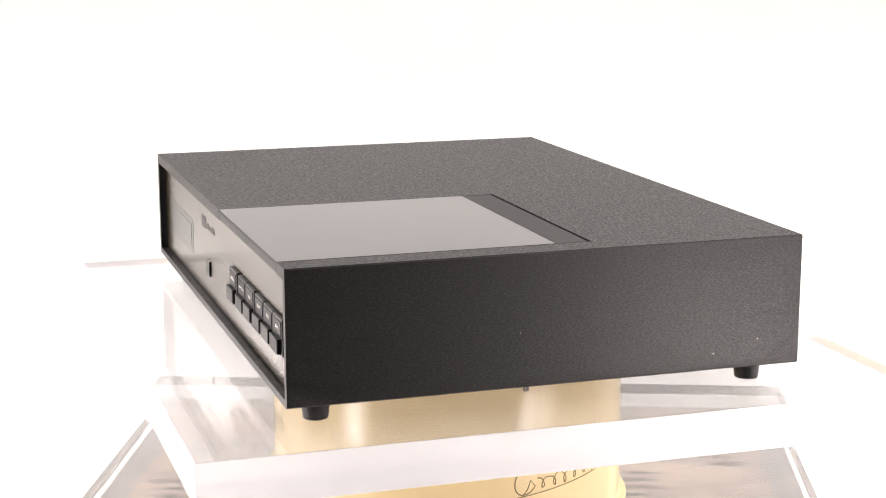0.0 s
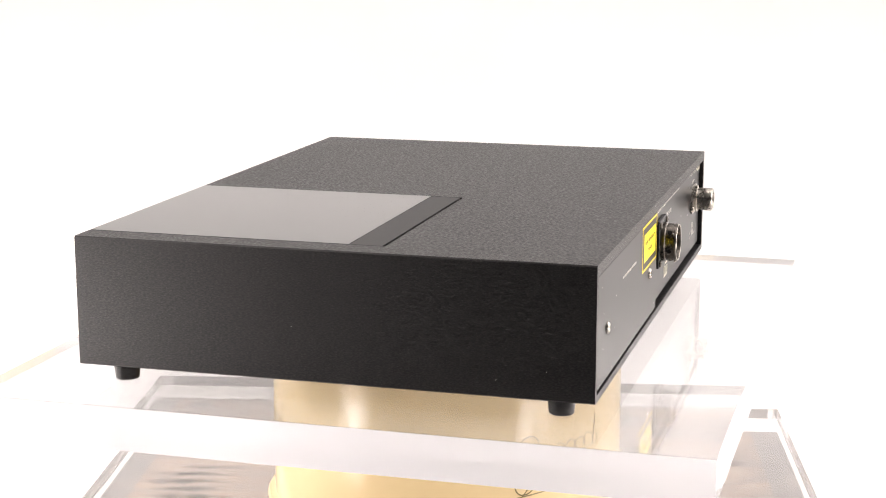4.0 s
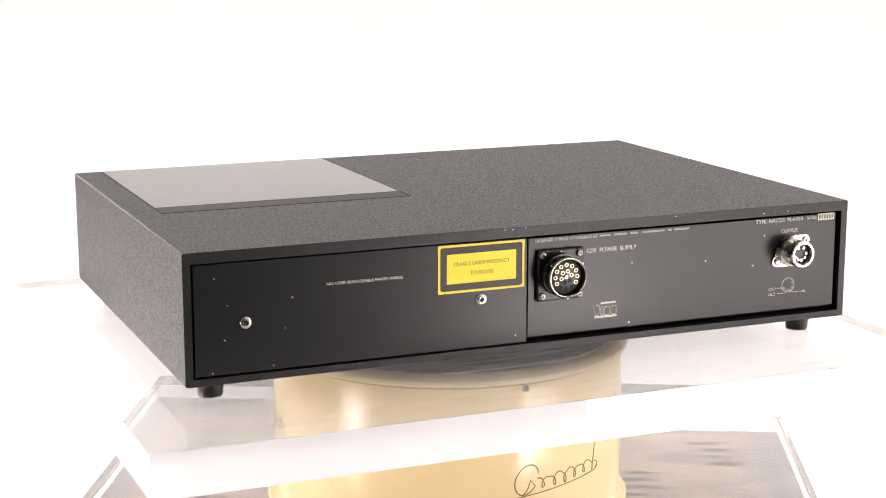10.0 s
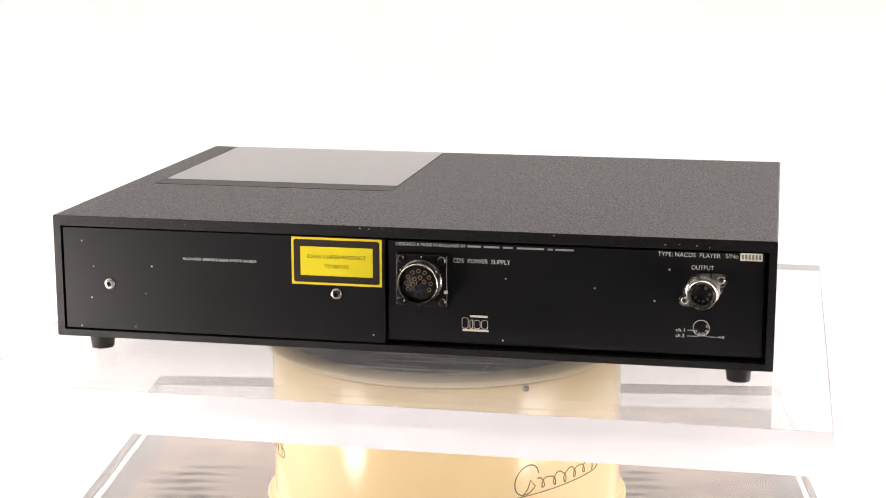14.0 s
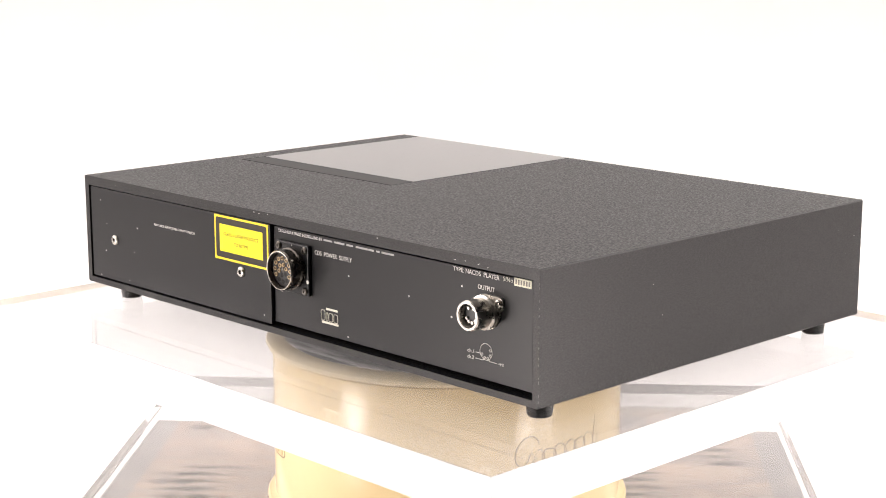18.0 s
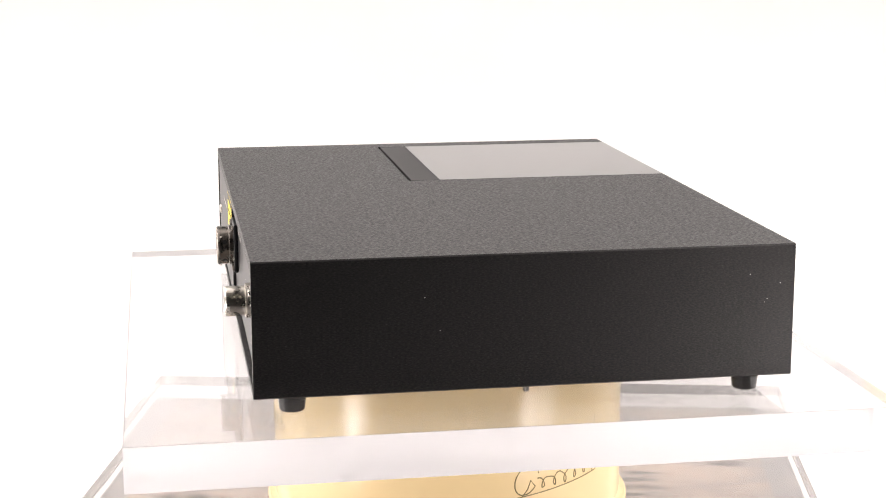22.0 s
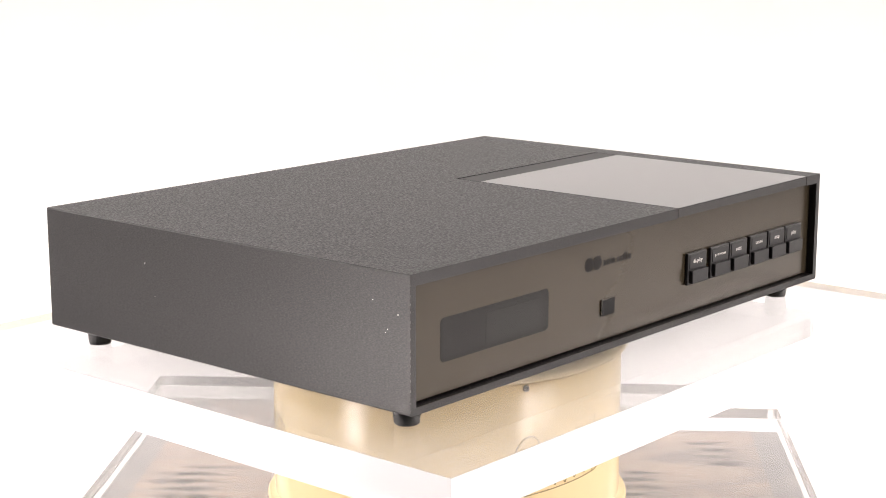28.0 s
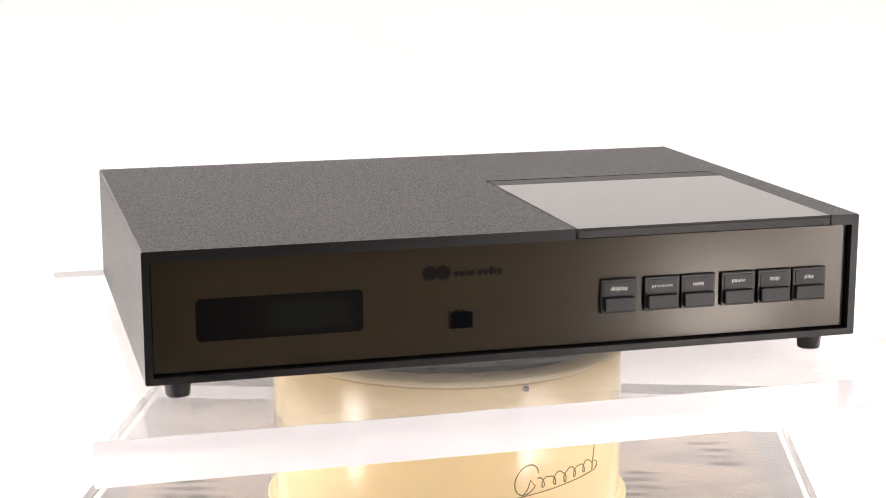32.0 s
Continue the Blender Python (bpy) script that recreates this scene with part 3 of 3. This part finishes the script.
def rear(root):
    bm = bmesh.new()
    box(bm, 0.0094, 0.2092, RY - 0.0025, RY, 0.0052, 0.0676, 0.0003)
    cover = part("cover_plate", bm, PANEL_BLACK, root, "satin black rear cover plate")
    for x in (-0.1809, -0.0388):
        bm = bmesh.new()
        screw_mesh(bm, at_rear(x, 0.0336, RY))
        part("screw", bm, STEEL, cover, "bright steel socket screw", smooth=True)
        bm = bmesh.new()
        lathe(bm, [(0.0014, 0), (0.0014, 0.0008)], 6, at_rear(x, 0.0336, RY))
        part("screw_socket", bm, HOLE, cover)
    lettering("printed_note", "NO USER SERVICEABLE PARTS INSIDE", 0.0455, 0.0016, at_rear(-0.1106, 0.0510, RY), WHITE_PRINT, cover)
    m = at_rear(-0.0386, 0.0529, RY)
    sheet = flat("warning_label", rounded(0.0547, 0.0284, 0.0004, 2), 0.00008, m, GOLD_EDGE, root, "yellow and black laser warning label")
    flat("label_band", rounded(0.0519, 0.0256, 0.0014), 0.00012, m, LABEL_BLACK, sheet, "black rounded band")
    flat("label_field", rounded(0.0438, 0.0174, 0.0002, 2), 0.00018, m, YELLOW, sheet, "bright yellow field")
    lettering("label_text", "CLASS 1 LASER PRODUCT", 0.0355, 0.0022, at_rear(-0.0386, 0.0557, RY + 0.00018), LABEL_BLACK, sheet)
    lettering("label_text", "TO BS7192", 0.0145, 0.0022, at_rear(-0.0386, 0.0500, RY + 0.00018), LABEL_BLACK, sheet)

    bm = bmesh.new()
    box(bm, -0.2082, 0.0078, PY - 0.0025, PY, 0.0072, 0.0668, 0.0003)
    panel = part("socket_panel", bm, PANEL_BLACK, root, "satin black recessed socket panel")
    lettering("maker_line", "DESIGNED & MADE IN ENGLAND BY", 0.0412, 0.0019, at_rear(0.0175, 0.0649, PY), WHITE_PRINT, panel)
    for x, w in ((0.0433, 0.0082), (0.0536, 0.0096), (0.0630, 0.0060), (0.0762, 0.0164), (0.0876, 0.0030), (0.0959, 0.0110)):
        flat("printed_bar", rounded(w * 0.96, 0.0011, 0.0002, 2), 0.00006, at_rear(x, 0.0649, PY), GREY_PRINT, panel)
    lettering("socket_legend", "CDS  POWER  SUPPLY", 0.0335, 0.0026, at_rear(0.0478, 0.0563, PY), WHITE_PRINT, panel)
    lettering("type_legend", "TYPE: NACDS  PLAYER", 0.0350, 0.0025, at_rear(0.1666, 0.0650, PY), WHITE_PRINT, panel)
    lettering("number_legend", "S/No", 0.0070, 0.0025, at_rear(0.1905, 0.0652, PY), CREAM_PRINT, panel)
    lettering("socket_legend", "OUTPUT", 0.0125, 0.0025, at_rear(0.1744, 0.0579, PY), WHITE_PRINT, panel)
    tag = flat("number_sticker", rounded(0.0124, 0.0044, 0.0002, 2), 0.0001, at_rear(0.2013, 0.0650, PY), STICKER, root, "cream serial sticker")
    for k in range(6):
        flat("printed_bar", rounded(0.0012, 0.0026, 0.0002, 2), 0.00004, at_rear(0.1965 + k * 0.0019, 0.0650, PY + 0.0001), GREY_INK, tag)
    # plain outlined emblem: bars in the place of the mark
    flat("emblem_bar", rounded(0.0105, 0.0013, 0.0002, 2), 0.00006, at_rear(0.0462, 0.0235, PY), CREAM_PRINT, panel)
    flat("emblem_bar", rounded(0.0153, 0.0013, 0.0002, 2), 0.00006, at_rear(0.0443, 0.0151, PY), CREAM_PRINT, panel)
    for x, w, h, dz in ((0.0381, 0.0036, 0.0062, 0.0193), (0.0418, 0.0016, 0.0050, 0.0187), (0.0452, 0.0036, 0.0050, 0.0187), (0.0497, 0.0036, 0.0050, 0.0187)):
        bm = bmesh.new()
        pts = [at_rear(x, dz, PY + 0.0001) @ Vector((a, b, 0)) for a, b in rounded(w, h, min(w, h) * 0.3, 4)]
        tube(bm, pts, 0.0002, 4, closed=True)
        part("emblem_outline", bm, CREAM_PRINT, panel)
    wiring(panel)
    power_socket(root)
    output_socket(root)


def wiring(panel):
    """The printed pin diagram under the output socket."""
    def ring(x, z, r, n=28):
        bm = bmesh.new()
        tube(bm, [at_rear(x + r * math.cos(2 * math.pi * k / n), z + r * math.sin(2 * math.pi * k / n), PY + 0.0001).translation for k in range(n)], 0.00016, 4, closed=True)
        part("pin_ring" if r < 0.002 else "diagram_ring", bm, WHITE_PRINT, panel)

    ring(0.1746, 0.0229, 0.0046)
    for a in (-150, -105, -70, -30, 20):
        ring(0.1746 + 0.0036 * math.cos(radians(a)), 0.0229 + 0.0036 * math.sin(radians(a)), 0.0007, 12)
    for pts in (((0.1667, 0.0214), (0.1708, 0.0214)), ((0.1667, 0.0180), (0.1728, 0.0180), (0.1736, 0.0192)), ((0.1762, 0.0194), (0.1774, 0.0180), (0.1828, 0.0180))):
        bm = bmesh.new()
        tube(bm, [at_rear(x, z, PY + 0.0001).translation for x, z in pts], 0.00016, 4)
        part("diagram_line", bm, WHITE_PRINT, panel)
    lettering("pin_legend", "ch.1", 0.0050, 0.0020, at_rear(0.1628, 0.0214, PY), WHITE_PRINT, panel)
    lettering("pin_legend", "ch.2", 0.0050, 0.0020, at_rear(0.1628, 0.0180, PY), WHITE_PRINT, panel)
    lettering("pin_legend", "-ve", 0.0038, 0.0014, at_rear(0.1858, 0.0180, PY), WHITE_PRINT, panel)


def power_socket(root):
    cx, cz = 0.0125, 0.0441
    bm = bmesh.new()
    box(bm, -cx - 0.0152, -cx + 0.0152, PY, PY + 0.0026, cz - 0.0154, cz + 0.0154, 0.0008, 3)
    sock = part("power_socket", bm, PANEL_BLACK, root, "round black multi-pin power socket on a square flange")
    m = at_rear(cx, cz, PY + 0.0026)
    bm = bmesh.new()
    lathe(bm, [(0.0128, 0), (0.0128, 0.0024), (0.0121, 0.0030), (0.0121, 0.0080), (0.0124, 0.0083), (0.0124, 0.0090), (0.0119, 0.0099), (0.0111, 0.0099), (0.0108, 0.0092), (0.0108, 0.0040)], 72, m, True, False)
    shell = part("shell", bm, GUNMETAL, sock, "dark nickel shell with side holes", smooth=True)
    bm = bmesh.new()
    tube(bm, [at_rear(cx + 0.0115 * math.cos(k * math.pi / 36), cz + 0.0115 * math.sin(k * math.pi / 36), PY + 0.0125).translation for k in range(72)], 0.00036, 6, closed=True)
    part("rim", bm, STEEL, shell, "thin bright rim", smooth=True)
    for k in range(6):
        a = 20 + 60 * k
        bm = bmesh.new()
        lathe(bm, [(0.0014, 0), (0.0014, 0.00008)], 20, m @ pose(0, 0, 0, 0, 0, a) @ pose(0.01206, 0, 0.0055, 0, 90, 0))
        part("side_hole", bm, HOLE, shell, "round dark side hole")
    bm = bmesh.new()
    lathe(bm, [(0.0104, 0.0), (0.0104, 0.0066), (0.0098, 0.0070)], 48, m)
    part("insert", bm, INSERT, sock, smooth=True)
    face = PY + 0.0096
    pins = [(0.0072, 90 + 30 * k) for k in range(12)] + [(0.0034, 75 + 60 * k) for k in range(6)]
    for r, a in pins:
        x, z = r * math.cos(radians(a)), r * math.sin(radians(a))
        q = at_rear(cx + x, cz + z, face)
        bm = bmesh.new()
        if z < -0.0055 or (r < 0.005 and z < -0.0016):
            lathe(bm, [(0.00135, 0), (0.00135, 0.0001)], 16, q)
            part("bore", bm, HOLE, sock)
        else:
            lathe(bm, [(0.0012, 0), (0.0012, 0.0006), (0.00085, 0.0006), (0.00085, 0.00005)], 16, q, True, False)
            pin = part("pin", bm, BRASS, sock, "gold-plated hollow contact", smooth=True)
            bm = bmesh.new()
            lathe(bm, [(0.00083, 0), (0.00083, 0.0003)], 12, q)
            part("bore", bm, HOLE, pin)
    bm = bmesh.new()
    lathe(bm, [(0.0016, 0), (0.0016, 0.0003), (0.0012, 0.0005)], 18, at_rear(cx, cz, face))
    part("centre_plug", bm, GUNMETAL, sock)
    for sx in (-1, 1):
        for sz in (-1, 1):
            bm = bmesh.new()
            q = at_rear(cx + sx * 0.0122, cz + sz * 0.0124, PY + 0.0026)
            lathe(bm, [(0.0024, 0), (0.0024, 0.0006), (0.0018, 0.0013), (0.0008, 0.0014), (0.0006, 0.0006)], 24, q)
            part("flange_screw", bm, GUNMETAL, sock, "dark nickel flange screw", smooth=True)
    for a in (35, 145, 272):
        bm = bmesh.new()
        lathe(bm, [(0.0007, 0.0), (0.0007, 0.0008), (0.0004, 0.0011)], 12, at_rear(cx + 0.0126 * math.cos(radians(a)), cz + 0.0126 * math.sin(radians(a)), PY + 0.0100))
        part("bayonet_stud", bm, STEEL, sock)
    for x, z, r in ((0.0146, -0.0064, 0.0012), (0.0, 0.0140, 0.0004), (-0.0142, -0.001, 0.0004)):
        bm = bmesh.new()
        lathe(bm, [(r, 0), (r, 0.0002)], 16, at_rear(cx + x, cz + z, PY + 0.0026))
        part("key_dot", bm, WHITE_PRINT, sock, "white locating dot")


def output_socket(root):
    cx, cz = 0.1750, 0.0452
    tilt = math.degrees(math.atan2(0.0157, 0.0251))
    bm = bmesh.new()
    pts = []
    for c, r, a0, a1 in (((0.0118, 0), 0.0034, -62, 62), ((0, 0), 0.0098, 62, 118), ((-0.0118, 0), 0.0034, 118, 242), ((0, 0), 0.0098, 242, 298)):
        for i in range(9):
            a = radians(a0 + (a1 - a0) * i / 8)
            pts.append((c[0] + r * math.cos(a), c[1] + r * math.sin(a)))
    outline(bm, pts, 0.0014, at_rear(cx, cz, PY) @ pose(0, 0, 0, 0, 0, tilt))
    sock = part("output_socket", bm, STEEL, root, "nickel-plated round output socket on an oval flange")
    m = at_rear(cx, cz, PY + 0.0014)
    bm = bmesh.new()
    lathe(bm, [(0.0096, 0), (0.0096, 0.0020), (0.0082, 0.0026), (0.0082, 0.0070), (0.0084, 0.0074), (0.0084, 0.0128), (0.0078, 0.0136), (0.0066, 0.0136), (0.0062, 0.0128), (0.0062, 0.0040)], 56, m, True, False)
    part("shell", bm, STEEL, sock, smooth=True)
    bm = bmesh.new()
    lathe(bm, [(0.00615, 0), (0.00615, 0.0095)], 40, m)
    part("insert", bm, INSERT, sock, smooth=True)
    for a in (-150, -115, -80, -40, 0, 60, 120):
        bm = bmesh.new()
        lathe(bm, [(0.0009, 0), (0.0009, 0.0012), (0.0004, 0.0012)], 12, at_rear(cx + 0.0041 * math.cos(radians(a)), cz + 0.0041 * math.sin(radians(a)), PY + 0.0109))
        part("pin", bm, STEEL, sock, "bright steel pin", smooth=True)
    for s in (-1, 1):
        q = (cx + s * 0.0118 * math.cos(radians(tilt)), cz + s * 0.0118 * math.sin(radians(tilt)))
        bm = bmesh.new()
        screw_mesh(bm, at_rear(*q, PY + 0.0014), 0.0023, 0.0014)
        part("flange_screw", bm, STEEL, sock, "small steel screw", smooth=True)


def chips(root):
    """White specks where the paint has chipped, and pale dashes painted as corner glints."""
    rng = random.Random(11)

    def speck(m, r, wide=1.0):
        pts = [(r * wide * rng.uniform(0.6, 1.3) * math.cos(k * 0.9), r * rng.uniform(0.6, 1.2) * math.sin(k * 0.9)) for k in range(7)]
        flat("paint_chip", pts, 0.00005, m, CHIP, root)

    for x, z in ((-0.198, 0.0595), (-0.191, 0.044), (-0.1928, 0.0246), (-0.1536, 0.0454), (-0.1581, 0.0283), (-0.200, 0.0066), (-0.1652, 0.0077), (-0.0165, 0.0098)):
        speck(at_rear(x, z, RY), rng.uniform(0.00035, 0.0006))
    for x, z in ((0.0618, 0.0467), (0.1135, 0.0435), (0.1479, 0.0375), (0.1558, 0.0560), (0.0606, 0.0098)):
        speck(at_rear(x, z, PY), rng.uniform(0.0005, 0.0007))
    for x, z, w in ((-0.024, 0.0736, 4), (-0.0188, 0.0734, 3), (-0.0109, 0.0738, 3), (0.1532, 0.0707, 4), (0.1613, 0.0711, 4), (0.1709, 0.0708, 3), (0.178, 0.0699, 2), (-0.1776, 0.0718, 1), (-0.1318, 0.0719, 1), (0.09, 0.0735, 2)):
        speck(at_rear(x, z, D / 2), rng.uniform(0.00012, 0.00022), w)
    west = pose(0, 0, 0, 90, 0, -90)
    for y, z in ((0.0576, 0.0524), (0.0493, 0.0339), (-0.1242, 0.0583), (-0.1344, 0.0441), (-0.1329, 0.0423), (-0.1418, 0.0529)):
        speck(Matrix.Translation((-W / 2, y, z)) @ west, rng.uniform(0.00018, 0.00034))
    # paler dashes that paint the glints of light down the upright corners
    for sx in (-1, 1):
        for sy in (-1, 1):
            for k in range(15):
                r = rng.uniform(0.00022, 0.00042)
                m = Matrix.Translation((sx * (W / 2 - 0.0002), sy * (D / 2 - 0.00002), 0.004 + 0.0046 * k + rng.uniform(-0.0015, 0.0015))) @ pose(0, 0, 0, 90, 0, 0 if sy < 0 else 180)
                flat("corner_glint", [(r * rng.uniform(0.5, 0.9) * math.cos(q), 2.6 * r * rng.uniform(0.6, 1.2) * math.sin(q)) for q in range(6)], 0.00005, m, EDGE_GLINT, root)
    east = pose(0, 0, 0, 90, 0, 90)
    for y, z in ((0.0961, 0.0096), (0.1237, 0.0160), (-0.02, 0.031)):
        speck(Matrix.Translation((W / 2, y, z)) @ east, rng.uniform(0.00018, 0.00034))


PLAYER = player()


def motions():
    times = [float(t) for t in range(33)]
    walk(PLAYER, [(t, pose(0, 0, PLATE_TOP, 0, 0, turn(t))) for t in times])
    walk(PLATE, [(t, pose(0, 0, PLATE_TOP - 0.025, 0, 0, turn(t))) for t in times])
    walk(PLATTER, [(t, pose(0, 0, 0, 0, 0, turn(t))) for t in times])


motions()
